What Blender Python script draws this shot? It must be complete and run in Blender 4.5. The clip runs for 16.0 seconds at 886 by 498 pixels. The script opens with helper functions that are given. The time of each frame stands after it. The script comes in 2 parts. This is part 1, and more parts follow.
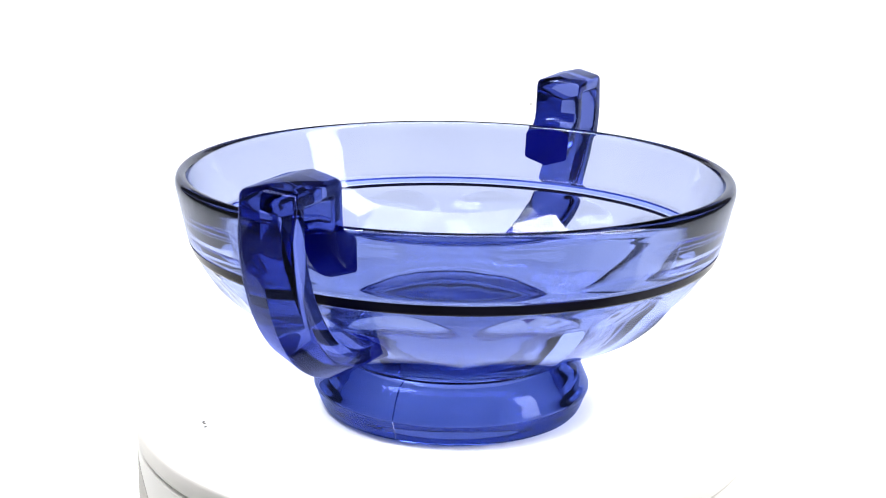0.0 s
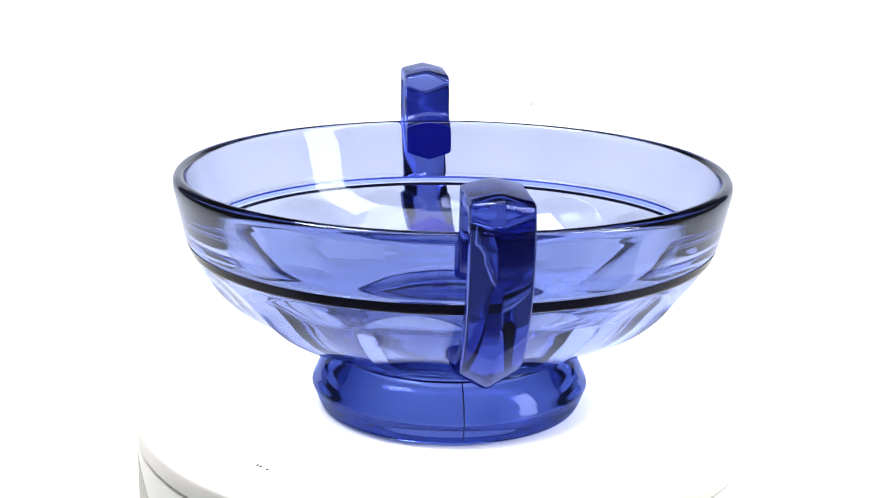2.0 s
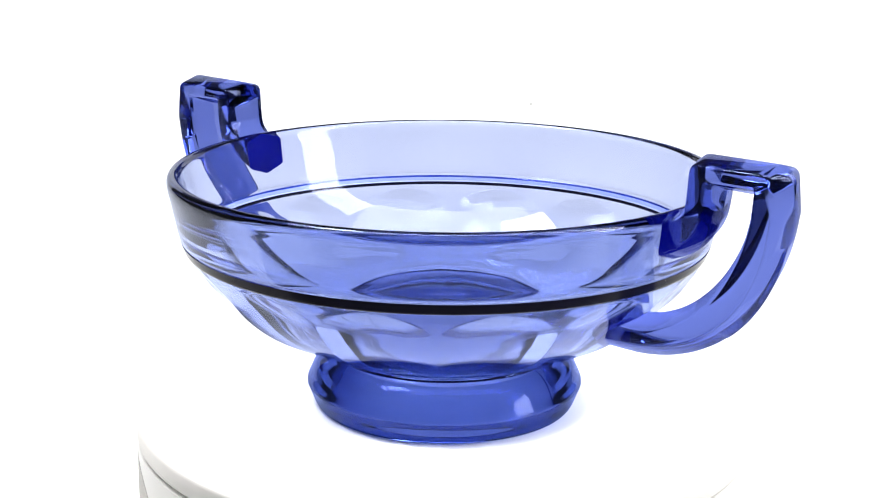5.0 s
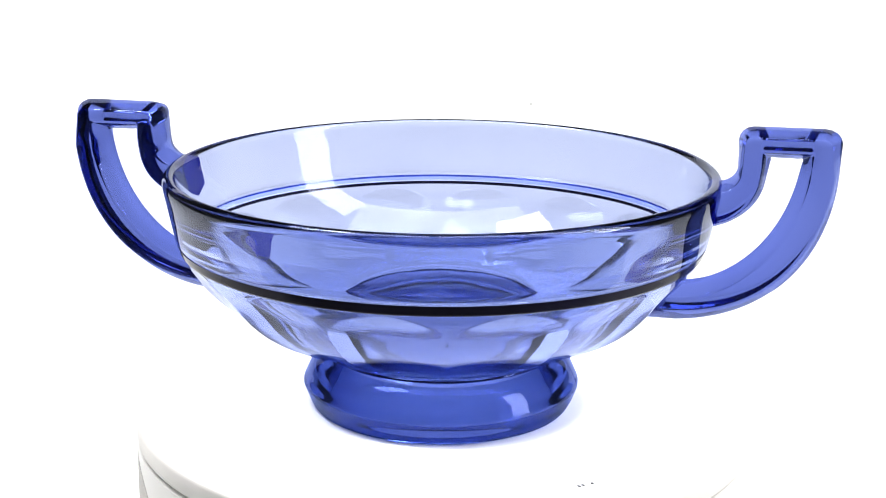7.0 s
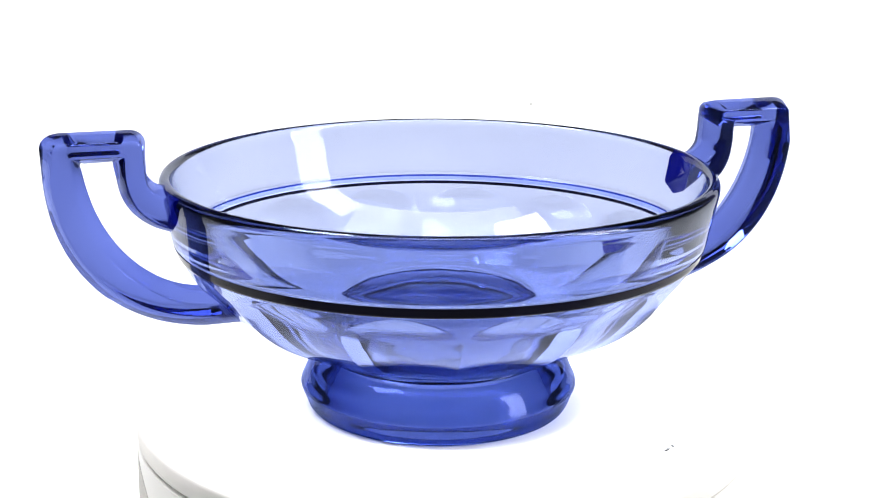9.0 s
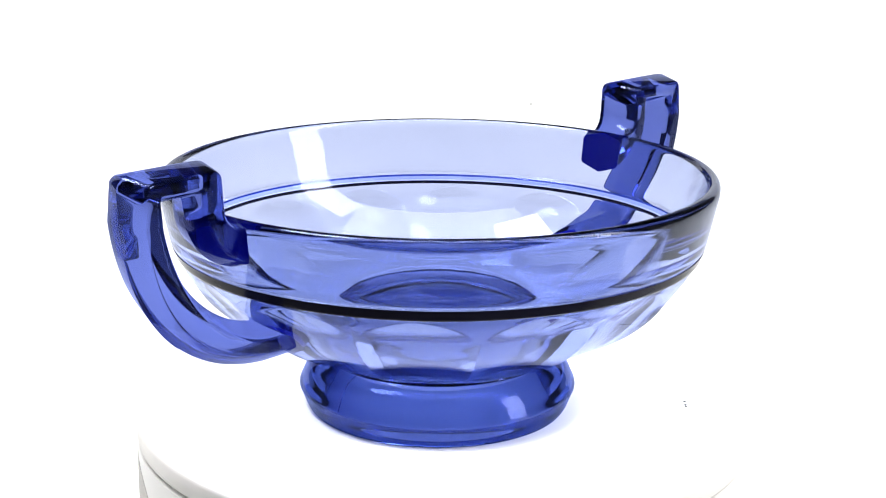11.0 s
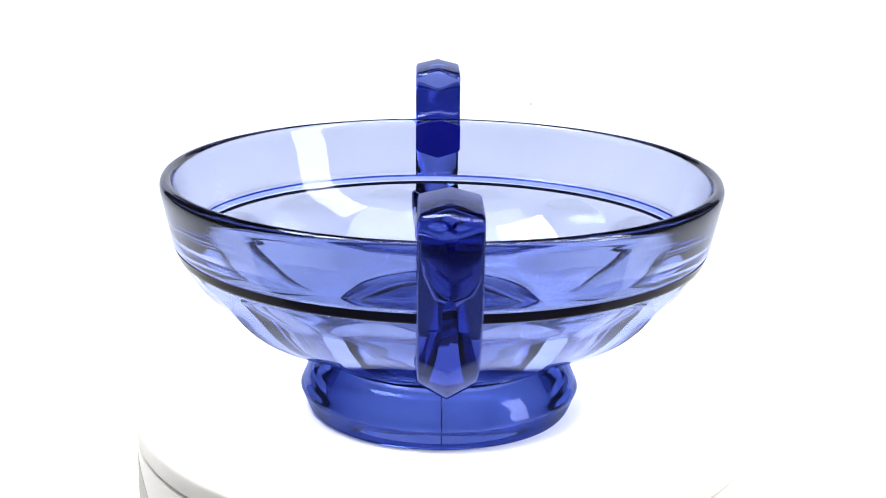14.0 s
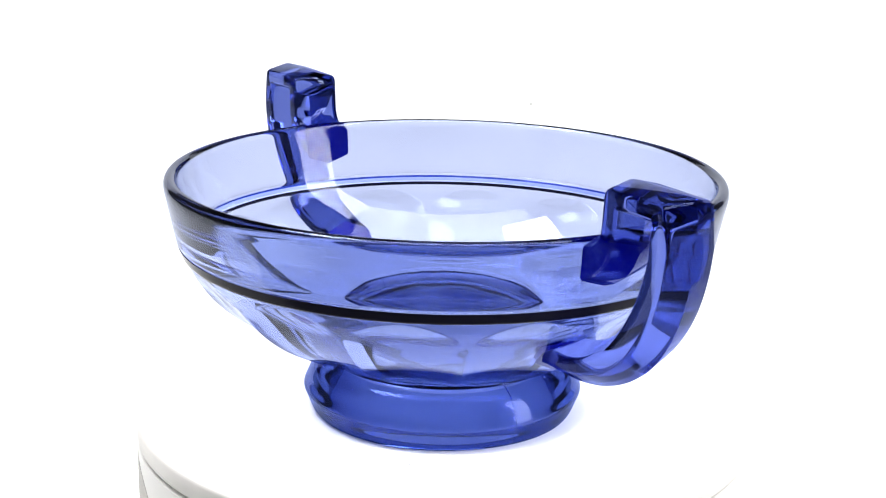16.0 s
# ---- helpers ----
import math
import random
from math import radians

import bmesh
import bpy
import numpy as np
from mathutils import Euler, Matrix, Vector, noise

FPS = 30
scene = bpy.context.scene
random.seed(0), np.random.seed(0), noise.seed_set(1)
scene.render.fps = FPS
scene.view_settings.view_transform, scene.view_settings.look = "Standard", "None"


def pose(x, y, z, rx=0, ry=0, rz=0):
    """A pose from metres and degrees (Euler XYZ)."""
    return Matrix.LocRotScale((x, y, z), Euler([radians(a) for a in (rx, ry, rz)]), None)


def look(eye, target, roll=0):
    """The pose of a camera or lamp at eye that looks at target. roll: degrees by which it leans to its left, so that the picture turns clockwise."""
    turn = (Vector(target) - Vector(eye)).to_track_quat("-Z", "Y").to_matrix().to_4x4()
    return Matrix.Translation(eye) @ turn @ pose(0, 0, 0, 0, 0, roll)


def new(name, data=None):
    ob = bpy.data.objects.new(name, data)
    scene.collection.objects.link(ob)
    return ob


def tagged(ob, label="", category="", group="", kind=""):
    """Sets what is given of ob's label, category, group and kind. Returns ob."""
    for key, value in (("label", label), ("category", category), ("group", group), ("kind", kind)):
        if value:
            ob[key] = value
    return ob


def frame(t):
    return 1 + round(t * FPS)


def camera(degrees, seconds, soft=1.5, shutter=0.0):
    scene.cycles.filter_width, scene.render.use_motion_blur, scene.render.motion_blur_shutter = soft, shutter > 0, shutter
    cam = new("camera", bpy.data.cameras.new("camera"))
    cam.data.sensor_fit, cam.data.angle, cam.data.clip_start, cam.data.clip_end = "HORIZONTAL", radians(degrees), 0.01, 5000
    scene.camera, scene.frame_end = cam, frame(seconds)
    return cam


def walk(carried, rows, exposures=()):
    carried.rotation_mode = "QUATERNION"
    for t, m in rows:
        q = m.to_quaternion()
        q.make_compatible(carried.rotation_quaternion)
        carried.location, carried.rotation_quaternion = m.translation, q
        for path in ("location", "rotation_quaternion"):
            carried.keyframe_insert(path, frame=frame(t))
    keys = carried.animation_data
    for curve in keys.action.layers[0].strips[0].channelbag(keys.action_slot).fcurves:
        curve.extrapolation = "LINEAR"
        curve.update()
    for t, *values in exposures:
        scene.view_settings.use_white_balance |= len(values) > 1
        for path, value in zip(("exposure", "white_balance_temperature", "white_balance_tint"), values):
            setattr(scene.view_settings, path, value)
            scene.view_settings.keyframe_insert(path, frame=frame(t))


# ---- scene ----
cam = camera(31.34, 16.0, soft=0.9)
EYE = Vector((0.0, -0.556, 0.2059))
PITCH, YAW, ROLL = radians(-15.0), radians(-0.135), 0.892
WAY = Vector((math.sin(YAW) * math.cos(PITCH), math.cos(YAW) * math.cos(PITCH), math.sin(PITCH)))
STAND = look(EYE, EYE + WAY, ROLL)
walk(cam, [(0.0, STAND), (16.0, STAND)], exposures=[(0.0, 0.0), (16.0, 0.0)])

# turntable: start angle, degrees a second
START, RATE = -113.36, 14.626
MM = 0.001


# ---- world and light ----
def make_world():
    world = bpy.data.worlds.new("room_light")
    world.use_nodes = True
    back = world.node_tree.nodes["Background"]
    back.inputs["Color"].default_value = (0.9, 0.95, 1.0, 1)
    back.inputs["Strength"].default_value = 0.25
    scene.world = world


def area(name, eye, target, w, h, watts, colour=(1, 1, 1)):
    data = bpy.data.lights.new(name, "AREA")
    data.shape, data.size, data.size_y = "RECTANGLE", w, h
    data.energy, data.color = watts, colour
    ob = new(name, data)
    ob.matrix_world = look(eye, target)
    return ob


make_world()
area("ceiling_light_panel", (-0.46, 0.02, 0.98), (0, 0, 0), 0.33, 0.30, 10)
area("overhead_light_panel", (0.0, -0.15, 1.20), (0, 0, 0.05), 1.30, 0.50, 11.5)
area("window_light", (1.17, -0.45, 0.88), (0, 0, 0.25), 0.40, 1.40, 23, (1.0, 0.99, 0.97))


# ---- materials ----
def material(name):
    mat = bpy.data.materials.new(name)
    mat.use_nodes = True
    tree = mat.node_tree
    return mat, tree, tree.nodes["Principled BSDF"], tree.nodes["Material Output"]


def noise_node(tree, scale, detail=4.0):
    tex = tree.nodes.new("ShaderNodeTexNoise")
    tex.inputs["Scale"].default_value, tex.inputs["Detail"].default_value = scale, detail
    co = tree.nodes.new("ShaderNodeTexCoord")
    tree.links.new(co.outputs["Object"], tex.inputs["Vector"])
    return tex


def ramp(tree, source, stops):
    node = tree.nodes.new("ShaderNodeValToRGB")
    for i, (at, col) in enumerate(stops):
        el = node.color_ramp.elements[i] if i < 2 else node.color_ramp.elements.new(at)
        el.position, el.color = at, (*col, 1)
    tree.links.new(source, node.inputs["Fac"])
    return node


def bump(tree, source, strength, distance):
    node = tree.nodes.new("ShaderNodeBump")
    node.inputs["Strength"].default_value, node.inputs["Distance"].default_value = strength, distance
    tree.links.new(source, node.inputs["Height"])
    return node


def plain(name, lo, hi, rough, scale, relief=0.0, fine=0.0):
    mat, tree, bsdf, _ = material(name)
    tex = noise_node(tree, scale)
    tree.links.new(ramp(tree, tex.outputs["Fac"], [(0.35, lo), (0.65, hi)]).outputs["Color"], bsdf.inputs["Base Color"])
    bsdf.inputs["Roughness"].default_value = rough
    if relief:
        grain = noise_node(tree, fine or scale * 12)
        tree.links.new(bump(tree, grain.outputs["Fac"], 0.4, relief).outputs["Normal"], bsdf.inputs["Normal"])
    return mat


def glass(name, lo, hi, base=None):
    """Pressed blue glass: clear, slightly wavy, with the tint a little uneven. base: how much of the tint is left where the wall is thickest, over the foot."""
    mat, tree, bsdf, out = material(name)
    tree.nodes.remove(bsdf)
    node = tree.nodes.new("ShaderNodeBsdfGlass")
    node.inputs["IOR"].default_value, node.inputs["Roughness"].default_value = 1.5, 0.0
    tex = noise_node(tree, 25.0, 2.0)
    tint = ramp(tree, tex.outputs["Fac"], [(0.3, lo), (0.7, hi)]).outputs["Color"]
    if base:
        co = tree.nodes.new("ShaderNodeTexCoord")
        axes = tree.nodes.new("ShaderNodeSeparateXYZ")
        tree.links.new(co.outputs["Object"], axes.inputs["Vector"])
        span = tree.nodes.new("ShaderNodeMapRange")
        span.inputs["From Min"].default_value, span.inputs["From Max"].default_value = 0.022, 0.062
        tree.links.new(axes.outputs["Z"], span.inputs["Value"])
        thick = ramp(tree, span.outputs["Result"], [(0.0, base), (1.0, (1, 1, 1))]).outputs["Color"]
        mix = tree.nodes.new("ShaderNodeMix")
        mix.data_type, mix.blend_type = "RGBA", "MULTIPLY"
        mix.inputs["Factor"].default_value = 1.0
        # the colour sockets of the mix node come after its number and vector sockets
        tree.links.new(tint, mix.inputs[6])
        tree.links.new(thick, mix.inputs[7])
        tint = mix.outputs[2]
    tree.links.new(tint, node.inputs["Color"])
    wave = noise_node(tree, 60.0, 2.0)
    tree.links.new(bump(tree, wave.outputs["Fac"], 0.06, 0.0006).outputs["Normal"], node.inputs["Normal"])
    tree.links.new(node.outputs["BSDF"], out.inputs["Surface"])
    return mat


BOWL_GLASS = glass("blue_pressed_glass", (0.655, 0.697, 0.852), (0.680, 0.722, 0.872), (0.87, 0.895, 0.965))
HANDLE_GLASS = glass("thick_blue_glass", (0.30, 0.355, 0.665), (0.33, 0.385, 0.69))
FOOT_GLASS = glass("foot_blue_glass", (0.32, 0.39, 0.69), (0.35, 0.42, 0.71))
# colours of the ledge's internal reflection and refracted lines, painted on an added ring
RING = plain("painted_dark_reflection", (0.006, 0.006, 0.014), (0.010, 0.010, 0.024), 0.12, 40)
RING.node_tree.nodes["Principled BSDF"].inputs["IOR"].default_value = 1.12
RING_BLUE = plain("painted_blue_refraction", (0.03, 0.06, 0.33), (0.05, 0.09, 0.40), 0.12, 40)
RING_PALE = plain("painted_pale_refraction", (0.50, 0.56, 0.80), (0.58, 0.64, 0.84), 0.12, 40)
# opaque navy in place of the dark internal reflection at the handle ends
ROOT = plain("painted_dark_handle_end", (0.003, 0.005, 0.17), (0.005, 0.008, 0.23), 0.15, 60)
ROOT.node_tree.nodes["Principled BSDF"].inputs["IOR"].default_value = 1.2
SEAM = glass("seam_glass", (0.25, 0.3, 0.6), (0.3, 0.35, 0.65))
PLATTER = plain("white_satin_plastic", (0.67, 0.67, 0.675), (0.70, 0.70, 0.70), 0.45, 18, 0.0001, 900)
# rim colour raised over the platter top's to offset the shade on its side
RIM = plain("lightened_cream_rim", (0.80, 0.78, 0.75), (0.84, 0.82, 0.79), 0.5, 30, 0.0001, 700)
BASE = plain("white_moulded_plastic", (0.78, 0.77, 0.75), (0.82, 0.81, 0.79), 0.5, 14, 0.0001, 700)
GREY = plain("grey_plastic_panel", (0.36, 0.35, 0.33), (0.42, 0.40, 0.38), 0.5, 40, 0.0001, 700)
DIRT = plain("dark_crumb", (0.03, 0.03, 0.03), (0.09, 0.08, 0.07), 0.9, 600)
WALL = plain("painted_wall", (0.19, 0.19, 0.19), (0.23, 0.23, 0.23), 0.9, 3, 0.0006, 90)


def glowing_paper():
    """White backdrop paper, with an even glow of its own added to keep it white."""
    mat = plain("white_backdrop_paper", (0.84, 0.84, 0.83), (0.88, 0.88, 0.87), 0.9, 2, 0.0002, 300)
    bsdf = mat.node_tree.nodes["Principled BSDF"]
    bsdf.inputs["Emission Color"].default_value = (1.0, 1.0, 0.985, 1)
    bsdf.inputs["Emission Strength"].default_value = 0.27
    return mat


PAPER = glowing_paper()


# ---- mesh helpers ----
def finish(bm, name, mat, angle=28.0):
    bm.normal_update()
    mesh = bpy.data.meshes.new(name)
    bm.to_mesh(mesh)
    bm.free()
    mesh.materials.append(mat)
    for face in mesh.polygons:
        face.use_smooth = True
    mesh.set_sharp_from_angle(angle=radians(angle))
    return mesh


def part(name, bm, mat, parent, label="", angle=28.0):
    ob = new(name, finish(bm, name, mat, angle))
    ob.parent = parent
    if label:
        tagged(ob, label)
    return ob


def curve_through(points, steps):
    """A smooth line through points, steps to a span."""
    pts = [np.array(p, float) for p in points]
    pts = [2 * pts[0] - pts[1], *pts, 2 * pts[-1] - pts[-2]]
    line = []
    for i in range(1, len(pts) - 2):
        a, b, c, d = pts[i - 1:i + 3]
        for k in range(steps):
            t = k / steps
            line.append(0.5 * (2 * b + (c - a) * t + (2 * a - 5 * b + 4 * c - d) * t * t + (3 * b - a - 3 * c + d) * t ** 3))
    line.append(pts[-2])
    return line


def lathe(bm, profile, count, radius=None, cap=False):
    """Turns a profile (r, z) in millimetres; faces look to the left of the profile's way. radius(r, z, angle) may reshape it."""
    rings = []
    for r, z in profile:
        ring = []
        for k in range(count):
            a = 2 * math.pi * k / count
            q = radius(r, z, a) if radius else r
            ring.append(bm.verts.new((q * math.cos(a) * MM, q * math.sin(a) * MM, z * MM)))
        rings.append(ring)
    for lo, hi in zip(rings, rings[1:]):
        for k in range(count):
            n = (k + 1) % count
            bm.faces.new((lo[k], lo[n], hi[n], hi[k]))
    if cap:
        tip = bm.verts.new((0, 0, profile[-1][1] * MM))
        last = rings[-1]
        for k in range(count):
            bm.faces.new((last[k], last[(k + 1) % count], tip))
    return rings


def box(bm, lo, hi):
    made = bmesh.ops.create_cube(bm, size=1.0)["verts"]
    for v in made:
        v.co = Vector([l + (h - l) * (c + 0.5) for l, h, c in zip(lo, hi, v.co)])
    return made


# ---- the room ----
def room():
    # unseen shell, added; its grey sets how dark the glass reflections turn
    half, low, high = 1.6, -0.055, 2.2
    spans = {"wall_south": ((-half, -half - 0.1, low), (half, -half, high)),
             "wall_west": ((-half - 0.1, -half - 0.1, low), (-half, half + 0.1, high)),
             "wall_east": ((half, -half - 0.1, low), (half + 0.1, half + 0.1, high)),
             "wall_north": ((-half, half, low), (half, half + 0.1, high)),
             "ceiling": ((-half - 0.1, -half - 0.1, high), (half + 0.1, half + 0.1, high + 0.1))}
    spans["floor"] = ((-half - 0.1, -half - 0.1, low - 0.06), (half + 0.1, half + 0.1, low - 0.004))
    for name, (lo, hi) in spans.items():
        bm = bmesh.new()
        box(bm, lo, hi)
        tagged(new(name, finish(bm, name, WALL)), "plain grey unseen wall, added around the set", "wall", kind="structure")
    # paper sweep: level under the turntable, then curving up behind it
    bm = bmesh.new()
    line = [(-0.09, low), (0.2, low), (1.0, low)]
    line += [(1.0 + 0.13 * math.sin(a), low + 0.13 - 0.13 * math.cos(a)) for a in np.linspace(0.1, math.pi / 2, 14)]
    line += [(1.13, low + 0.13 + 0.1 * k) for k in range(1, 6)]
    rows = []
    for y, z in line:
        rows.append([bm.verts.new((x, y, z)) for x in np.linspace(-0.95, 0.95, 13)])
    for lo, hi in zip(rows, rows[1:]):
        for k in range(12):
            bm.faces.new((lo[k], lo[k + 1], hi[k + 1], hi[k]))
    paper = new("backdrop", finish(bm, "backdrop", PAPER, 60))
    # flecks of dust on the paper
    for place, size in (((0.0800, 0.9670, low + 0.0004), 0.9), ((-0.349, 1.1293, -0.0166), 0.6), ((-0.3066, 1.1293, -0.0316), 0.6), ((0.465, 1.1293, -0.043), 0.7)):
        bm = bmesh.new()
        bmesh.ops.create_icosphere(bm, subdivisions=1, radius=size * MM)
        fleck = part("dust_fleck", bm, DIRT, paper)
        fleck.location = place
    tagged(paper, "seamless plain white backdrop paper with an added glow", "backdrop", kind="structure")


room()


# ---- turntable ----
def crumb(parent, r, angle, size, seed):
    rnd = random.Random(seed)
    bm = bmesh.new()
    bmesh.ops.create_icosphere(bm, subdivisions=1, radius=size * MM)
    for v in bm.verts:
        v.co = Vector((v.co.x * rnd.uniform(0.6, 1.9), v.co.y * rnd.uniform(0.5, 1.0), v.co.z * 0.4 * rnd.uniform(0.6, 1.1)))
    ob = part("crumb", bm, DIRT, parent)
    a = radians(angle)
    ob.matrix_local = pose(r * MM * math.cos(a), r * MM * math.sin(a), size * 0.2 * MM, 0, 0, rnd.uniform(0, 180))
    return ob


def turntable():
    thing = new("turntable")
    thing.location = (0, 0, -0.0015)
    bm = bmesh.new()
    prof = [(112.6, -52), (112.8, -51), (112.8, -9.4), (112.2, -8.5), (108.5, -8.4), (108.0, -9.4)]
    lathe(bm, prof, 180)
    part("base", bm, BASE, thing)
    # recessed panels round the skirt
    for k in range(6):
        a0 = 177 + 60 * k
        bm = bmesh.new()
        quads = []
        for j in range(17):
            a = radians(a0 + j * 2.0)
            top = -14.0 - 13.0 * (abs(j - 8) / 8) ** 2
            quads.append([bm.verts.new((r * MM * math.cos(a), r * MM * math.sin(a), z * MM))
                          for r, z in ((113.1, -49), (113.1, top), (111.0, top + 0.3), (111.0, -49))])
        for p, q in zip(quads, quads[1:]):
            for i in range(3):
                bm.faces.new((p[i], q[i], q[i + 1], p[i + 1]))
        part("skirt_panel", bm, GREY, thing)
    bm = bmesh.new()
    lathe(bm, [(104.0, -6.0), (111.2, -5.9), (111.2, 0.0), (104.0, 0.0), (60.0, 0.0), (20.0, 0.0)], 180, cap=True)
    platter = part("platter", bm, PLATTER, thing, "round white plastic platter", 50)
    bm = bmesh.new()
    lathe(bm, [(108.5, -7.6), (112.6, -7.5), (113.0, -7.0), (113.0, -1.6), (112.7, -0.7), (112.1, -0.2), (111.22, -0.02), (111.22, -5.8)], 180)
    part("rim", bm, RIM, platter, "rounded cream plastic rim", 50)
    tagged(thing, "round white plastic turntable with a rounded platter", "turntable")
    return thing, platter


TURNTABLE, PLATE = turntable()

# ---- the bowl ----
PANELS = 14


# outer wall (r, z) along a ridge between two panels, from the ledge down to the lower edge
OUTER = [(93.4, 58.9), (92.4, 56.2), (91.0, 53.6), (89.3, 50.9), (85.6, 45.6), (80.3, 40.2), (74.0, 35.2), (67.0, 30.9), (59.6, 27.2), (54.0, 24.8), (49.6, 23.2)]
LEDGE = [(93.6, 59.1), (93.9, 59.5), (94.5, 61.9), (94.7, 62.5), (95.5, 63.2), (95.9, 63.7)]
BAND = [(96.2, 64.4), (98.05, 73.2), (99.9, 82.0)]
LIP = [(100.0, 83.4), (99.8, 84.8), (99.0, 86.0), (97.7, 86.5), (96.4, 86.1), (95.6, 85.0), (95.2, 83.6)]
INNER = [(94.6, 81.4), (92.70, 76.0), (90.79, 70.6), (88.88, 65.2), (87.1, 60.6), (84.6, 56.0), (81.2, 51.4), (77.1, 46.8), (72.2, 42.1), (66.4, 37.6), (59.5, 33.5), (52.5, 30.3), (46.5, 28.2), (42.6, 27.3), (40.6, 26.9)]
FLOOR = [(39.4, 26.2), (20.0, 25.9), (4.0, 25.9)]
NECK = (41.9, 20.0)
RIDGE_R = [p[0] for p in OUTER][::-1]
RIDGE_Z = [p[1] for p in OUTER][::-1]


def panelled_wall():
    """Rows of (r, z) functions of the place s across a panel (0 middle, 1 ridge), from the neck up to the ledge.
    Each panel is cut a little hollow; it ends in an arch under the ledge and in a shallow scallop over the neck."""
    smooth = np.array(curve_through(list(zip(RIDGE_R, RIDGE_Z)), 8))

    def ridge(z):
        return float(np.interp(z, smooth[:, 1], smooth[:, 0]))

    def low(s):
        return 25.6 - 2.3 * s * s

    def top(s):
        return 58.5 - 7.4 * s * s

    def panel(u):
        def at(s):
            z = low(s) + (top(s) - low(s)) * u
            cut = min(1.0, (1.0 - u) / 0.42)
            return ridge(z) * (1.0 - 0.037 * (1 - s * s) * cut * (2 - cut)), z
        return at

    def under(u):
        def at(s):
            r, z = panel(0.0)(s)
            return NECK[0] + (r - NECK[0]) * u, NECK[1] + (z - NECK[1]) * (0.55 * u + 0.45 * u * u)
        return at

    def collar(u):
        def at(s):
            z = top(s) + (58.9 - top(s)) * u
            return ridge(z), z
        return at

    rows = [under(k / 6) for k in range(6)]
    rows += [panel(k / 34) for k in range(34)]
    return rows + [collar(k / 8) for k in range(9)]


def bowl_body(parent):
    bm = bmesh.new()
    walls = panelled_wall()
    line = [np.array(p) for p in LEDGE] + curve_through(BAND, 4) + curve_through(LIP, 3) + curve_through(INNER, 6)
    line += [np.array(p) for p in FLOOR]
    shapes = [*walls, *[(lambda s, p=p: (float(p[0]), float(p[1]))) for p in line]]
    step = 60
    rings = []
    for at_row in shapes:
        pair = [at_row(abs(2 * k / step - 1)) for k in range(step)]
        ring = []
        for k in range(PANELS * step):
            a = 2 * math.pi * k / (PANELS * step)
            r, z = pair[k % step]
            ring.append(bm.verts.new((r * math.cos(a) * MM, r * math.sin(a) * MM, z * MM)))
        rings.append(ring)
    n = PANELS * step
    for lo, hi in zip(rings, rings[1:]):
        for k in range(n):
            bm.faces.new((lo[k], lo[(k + 1) % n], hi[(k + 1) % n], hi[k]))
    tip = bm.verts.new((0, 0, FLOOR[-1][1] * MM))
    for k in range(n):
        bm.faces.new((rings[-1][k], rings[-1][(k + 1) % n], tip))
    ob = part("bowl", bm, BOWL_GLASS, parent, "clear blue glass bowl with arched flutes", 22)
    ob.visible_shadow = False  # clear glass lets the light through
    return ob


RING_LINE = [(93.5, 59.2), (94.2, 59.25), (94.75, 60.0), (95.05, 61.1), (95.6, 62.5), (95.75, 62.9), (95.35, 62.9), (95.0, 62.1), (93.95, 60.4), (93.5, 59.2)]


def ledge_reflection_ring(parent):
    """An added opaque ring in the step under the upper band, painted with the ledge's inner reflections: near black
    outside, blue and pale where it meets the wall.
    """
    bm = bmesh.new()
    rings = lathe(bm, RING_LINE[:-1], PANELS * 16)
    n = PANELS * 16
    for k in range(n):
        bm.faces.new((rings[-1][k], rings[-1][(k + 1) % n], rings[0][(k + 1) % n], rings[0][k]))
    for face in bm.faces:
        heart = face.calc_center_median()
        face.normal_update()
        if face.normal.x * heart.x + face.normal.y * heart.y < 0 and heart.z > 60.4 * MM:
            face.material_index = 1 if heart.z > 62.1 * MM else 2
    ob = part("ledge_reflection_ring", bm, RING, parent, "narrow opaque ring painted with the ledge's dark reflection", 50)
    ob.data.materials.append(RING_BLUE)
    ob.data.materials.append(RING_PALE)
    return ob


FOOT = [NECK, (41.6, 19.3), (41.9, 18.7), (43.0, 18.2), (44.7, 17.4), (46.3, 16.1), (47.7, 14.3), (48.9, 12.2), (49.8, 10.1), (50.6, 8.4), (51.0, 7.3), (51.0, 6.4), (50.6, 5.5), (50.0, 4.0), (49.4, 2.4), (48.8, 0.8), (48.1, -0.6), (47.3, -1.6),
        (44.6, -1.6), (43.6, -0.8), (43.0, 1.0), (42.6, 3.6), (42.0, 6.6), (40.9, 9.6), (39.0, 12.2), (36.2, 14.0), (32.0, 15.0), (12.0, 15.5), (4.0, 15.5)]


def foot(parent):
    bm = bmesh.new()
    line = [FOOT[0]] + [tuple(map(float, p)) for p in curve_through(FOOT[1:17], 5)] + FOOT[17:19]
    line += [tuple(map(float, p)) for p in curve_through(FOOT[19:], 4)]
    lathe(bm, line[::-1], PANELS * 24)
    tip = bm.verts.new((0, 0, FOOT[-1][1] * MM))
    bm.verts.ensure_lookup_table()
    n = PANELS * 24
    ring = [bm.verts[k] for k in range(n)]
    for k in range(n):
        bm.faces.new((ring[(k + 1) % n], ring[k], tip))
    for face in bm.faces:
        heart = face.calc_center_median()
        if heart.z > 13.2 * MM and heart.xy.length < 38 * MM:
            face.material_index = 1  # the underside of the bowl's floor
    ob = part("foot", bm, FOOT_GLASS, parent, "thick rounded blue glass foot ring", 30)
    ob.data.materials.append(BOWL_GLASS)
    return ob


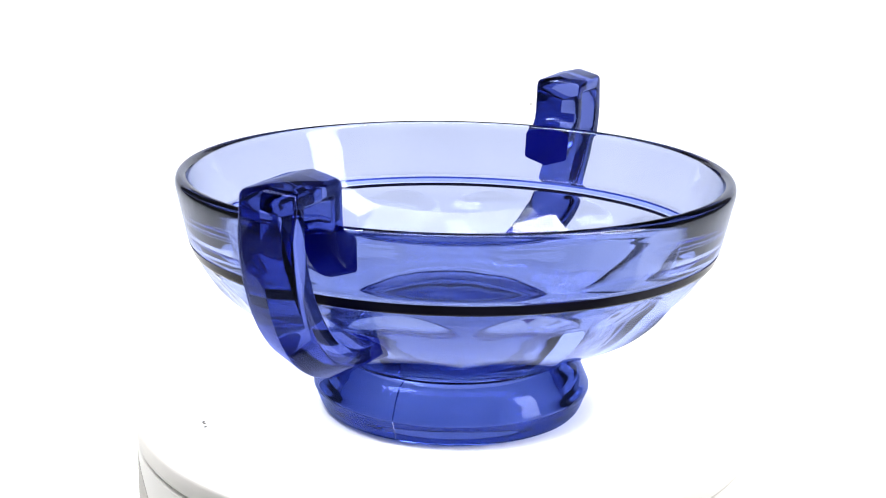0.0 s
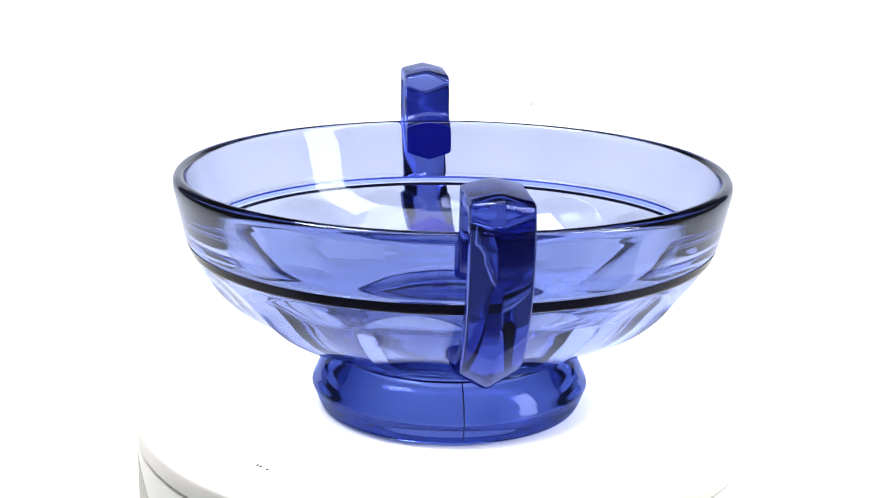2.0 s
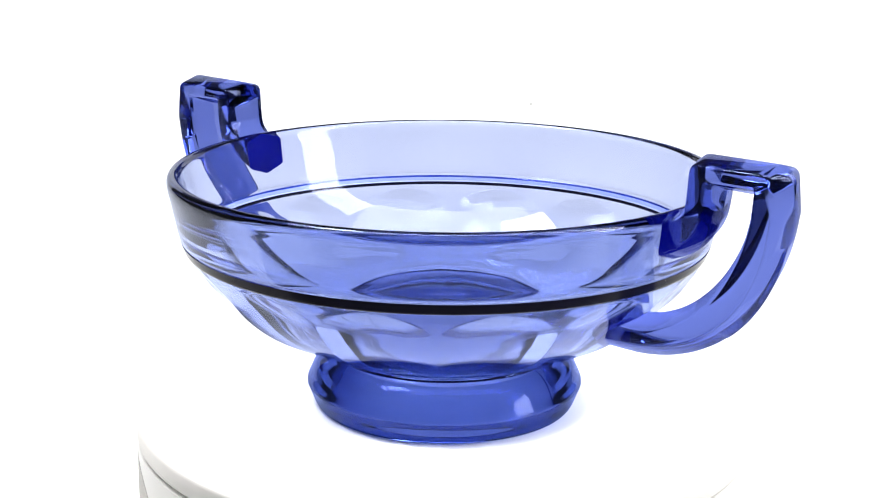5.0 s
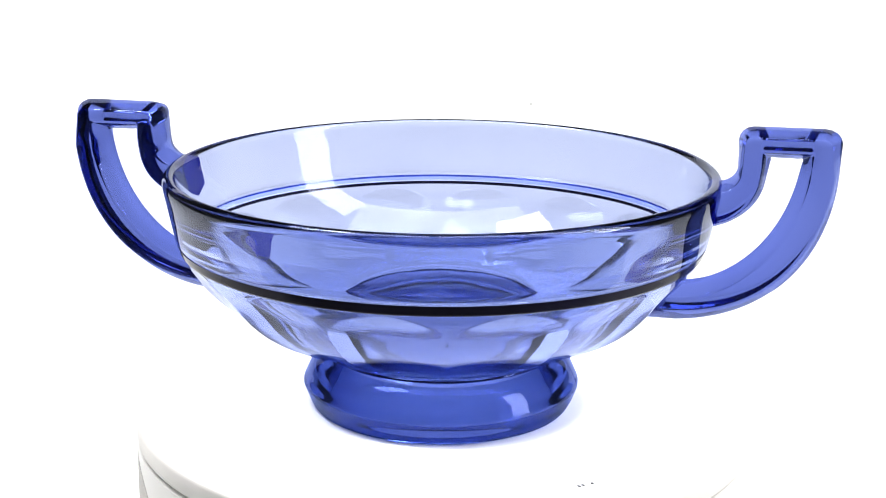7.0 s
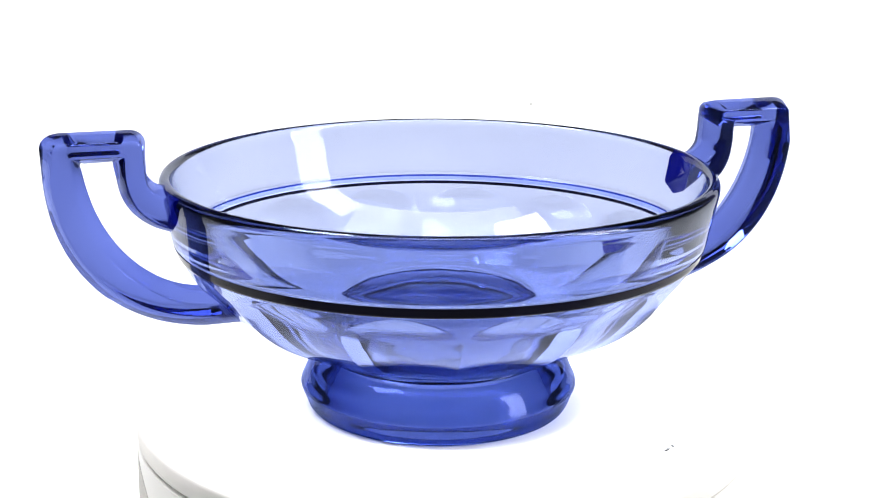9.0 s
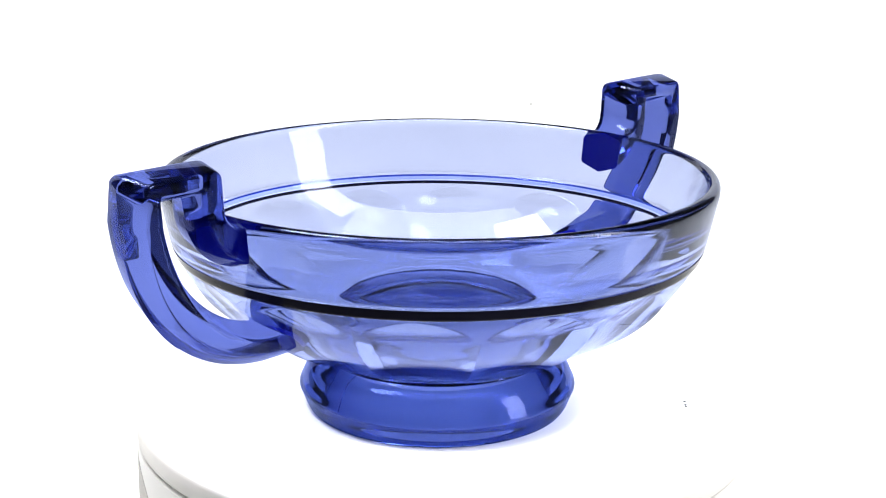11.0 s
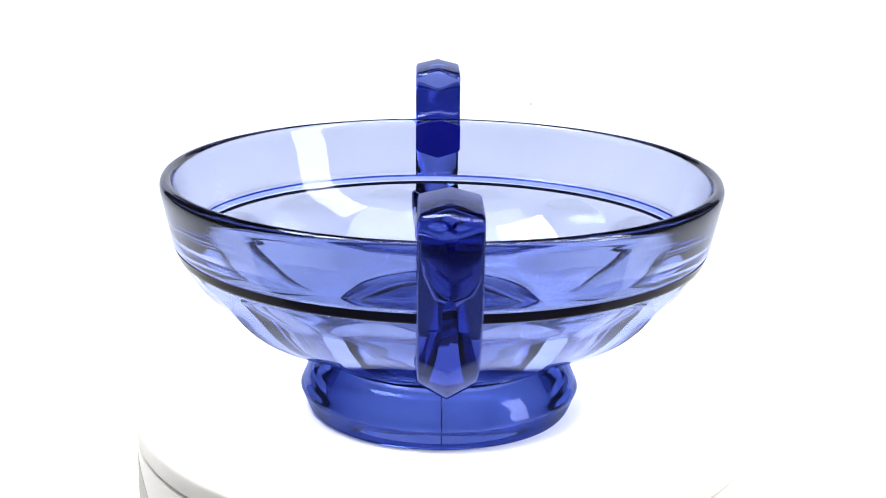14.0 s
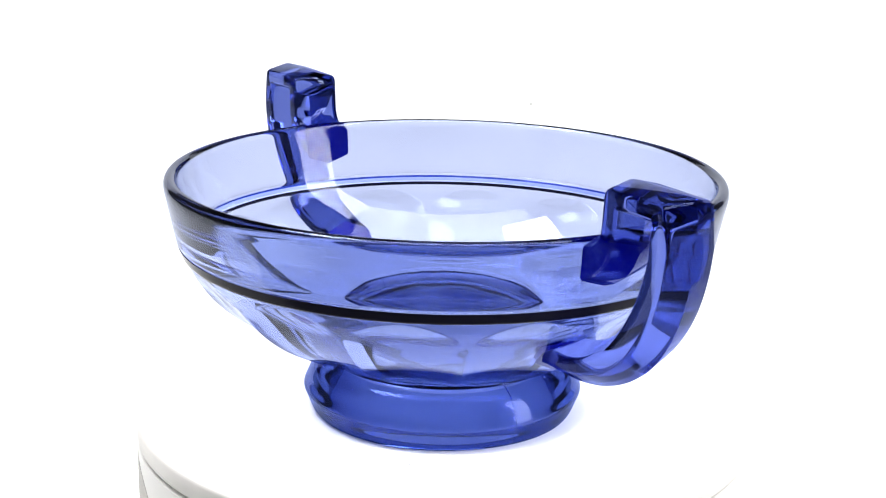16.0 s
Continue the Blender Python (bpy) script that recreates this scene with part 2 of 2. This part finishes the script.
def handle_sections():
    """Side edges and ridges, outer and inner, from the rim over the squared top down to the lower end."""
    def ridged(o, i, up, down):
        n = (o - i) / np.linalg.norm(o - i)
        return o, i, o + n * up, i - n * down

    rows = []
    outer = curve_through([(97.0, 83.6), (102.2, 85.0), (105.4, 88.2), (106.3, 92.0), (106.7, 97.0)], 4)
    inner = curve_through([(97.0, 72.6), (103.2, 75.2), (108.6, 79.8), (111.6, 85.6), (112.7, 92.0)], 4)
    rows += [ridged(o, i, 2.4, 3.0) for o, i in zip(outer, inner)]
    for k in range(5):
        a, f = radians(180 - 22.5 * k), k / 4
        way = np.array((math.cos(a), math.sin(a)))
        rows.append((np.array((109.6, 101.2)) + 2.6 * way, np.array((112.8 + 0.7 * f * f, 98.3 + 0.7 * f)),
                     np.array((109.6, 101.2)) + np.array((5.0, 4.9)) * way, np.array((115.9 + 0.6 * f * f, 95.0 + 0.5 * f))))
    for k in range(5):
        a, f = radians(90 - 22.5 * k), k / 4
        way = np.array((math.cos(a), math.sin(a)))
        rows.append((np.array((133.3, 101.3)) + 2.6 * way, np.array((129.7 + 0.7 * f, 99.0 - 0.7 * f * f)),
                     np.array((133.3, 101.3)) + np.array((6.4, 4.9)) * way, np.array((126.0 + 0.5 * f, 95.4 - 0.8 * f * f))))
    sweep = [np.array((82.6 + 55.0 * math.cos(a) ** 0.895, 100.0 - 59.4 * math.sin(a) ** 0.895)) for a in np.linspace(0.10, 1.5708, 44)]
    bore = [np.array((84.0 + 46.6 * math.cos(a), 100.0 - 54.5 * math.sin(a))) for a in np.linspace(0.16, 1.57, 44)]
    for k in range(1, 43):
        along = sweep[k + 1] - sweep[k - 1]
        out = np.array((-along[1], along[0])) / np.linalg.norm(along)
        back = (sweep[k] - bore[k]) / np.linalg.norm(sweep[k] - bore[k])
        rows.append((sweep[k], bore[k], sweep[k] + out * (2.0 + 3.9 * k / 42), bore[k] - back * 4.3))
    rows.append((np.array((73.0, 40.4)), np.array((78.0, 45.3)), np.array((71.5, 34.9)), np.array((80.3, 48.9))))
    return rows


def handle_mesh():
    bm = bmesh.new()
    rings, wide = [], 9.35
    for o, i, ro, ri in handle_sections():
        loop = [(o, wide), (ro, 0), (o, -wide), (i, -wide), (ri, 0), (i, wide)]
        rings.append([bm.verts.new((p[0] * MM, y * MM, p[1] * MM)) for p, y in loop])
    for p, q in zip(rings, rings[1:]):
        for k in range(6):
            n = (k + 1) % 6
            bm.faces.new((p[k], p[n], q[n], q[k]))
    # end caps painted navy, standing in for dark internal reflection
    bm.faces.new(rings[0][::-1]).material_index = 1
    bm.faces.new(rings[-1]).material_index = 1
    bmesh.ops.recalc_face_normals(bm, faces=bm.faces)
    bm.normal_update()
    ends = set(rings[0]) | set(rings[-1])
    sharp = [e for e in bm.edges if len(e.link_faces) == 2 and e.calc_face_angle(0) > radians(50)
             and not (e.verts[0] in ends and e.verts[1] in ends)]
    bmesh.ops.bevel(bm, geom=sharp, offset=1.1 * MM, segments=3, profile=0.5, affect="EDGES", clamp_overlap=False)
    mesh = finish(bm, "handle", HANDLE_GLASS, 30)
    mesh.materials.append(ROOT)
    return mesh


def seam(parent, angle):
    """The fine line that the mould left across the foot."""
    bm = bmesh.new()
    rows = []
    for r, z in [tuple(map(float, p)) for p in curve_through(FOOT[2:17], 3)]:
        rows.append([bm.verts.new(((r + h) * MM, y * MM, z * MM)) for y, h in ((-0.22, -0.1), (0, 0.18), (0.22, -0.1))])
    for p, q in zip(rows, rows[1:]):
        for k in range(2):
            bm.faces.new((p[k], p[k + 1], q[k + 1], q[k]))
    ob = part("mould_seam", bm, SEAM, parent)
    ob.matrix_local = pose(0, 0, 0, 0, 0, angle)


def glass_bowl():
    thing = new("glass_bowl")
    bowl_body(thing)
    ledge_reflection_ring(thing)
    foot(thing)
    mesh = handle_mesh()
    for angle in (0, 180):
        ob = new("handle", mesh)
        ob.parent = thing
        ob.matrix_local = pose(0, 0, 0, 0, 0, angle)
        ob.visible_shadow = False
        tagged(ob, "angular D-shaped deep blue glass handle")
        seam(thing, angle)
    tagged(thing, "blue pressed glass footed bowl with two upright handles", "bowl")
    return thing


BOWL = glass_bowl()


# ---- crumbs on the platter ----
def crumbs():
    for k, (r, angle, size) in enumerate([(90.2, 313.8, 0.6), (90.0, 311.6, 0.75), (90.0, 310.6, 0.65), (75.0, 359.6, 0.25), (76.0, 26.3, 0.25), (63.4, 139.1, 0.3), (60.7, 226.0, 0.3), (74.3, 2.5, 0.2)]):
        crumb(PLATE, r, angle, size, k)


crumbs()


def motions():
    times = [k * 0.5 for k in range(33)]
    sits = pose(-0.00168, 0.00201, 0.0004, -0.01, -0.493, 0)
    walk(PLATE, [(t, pose(0, 0, 0, 0, 0, START + RATE * t)) for t in times])
    walk(BOWL, [(t, pose(0, 0, 0, 0, 0, START + RATE * t) @ sits) for t in times])


motions()
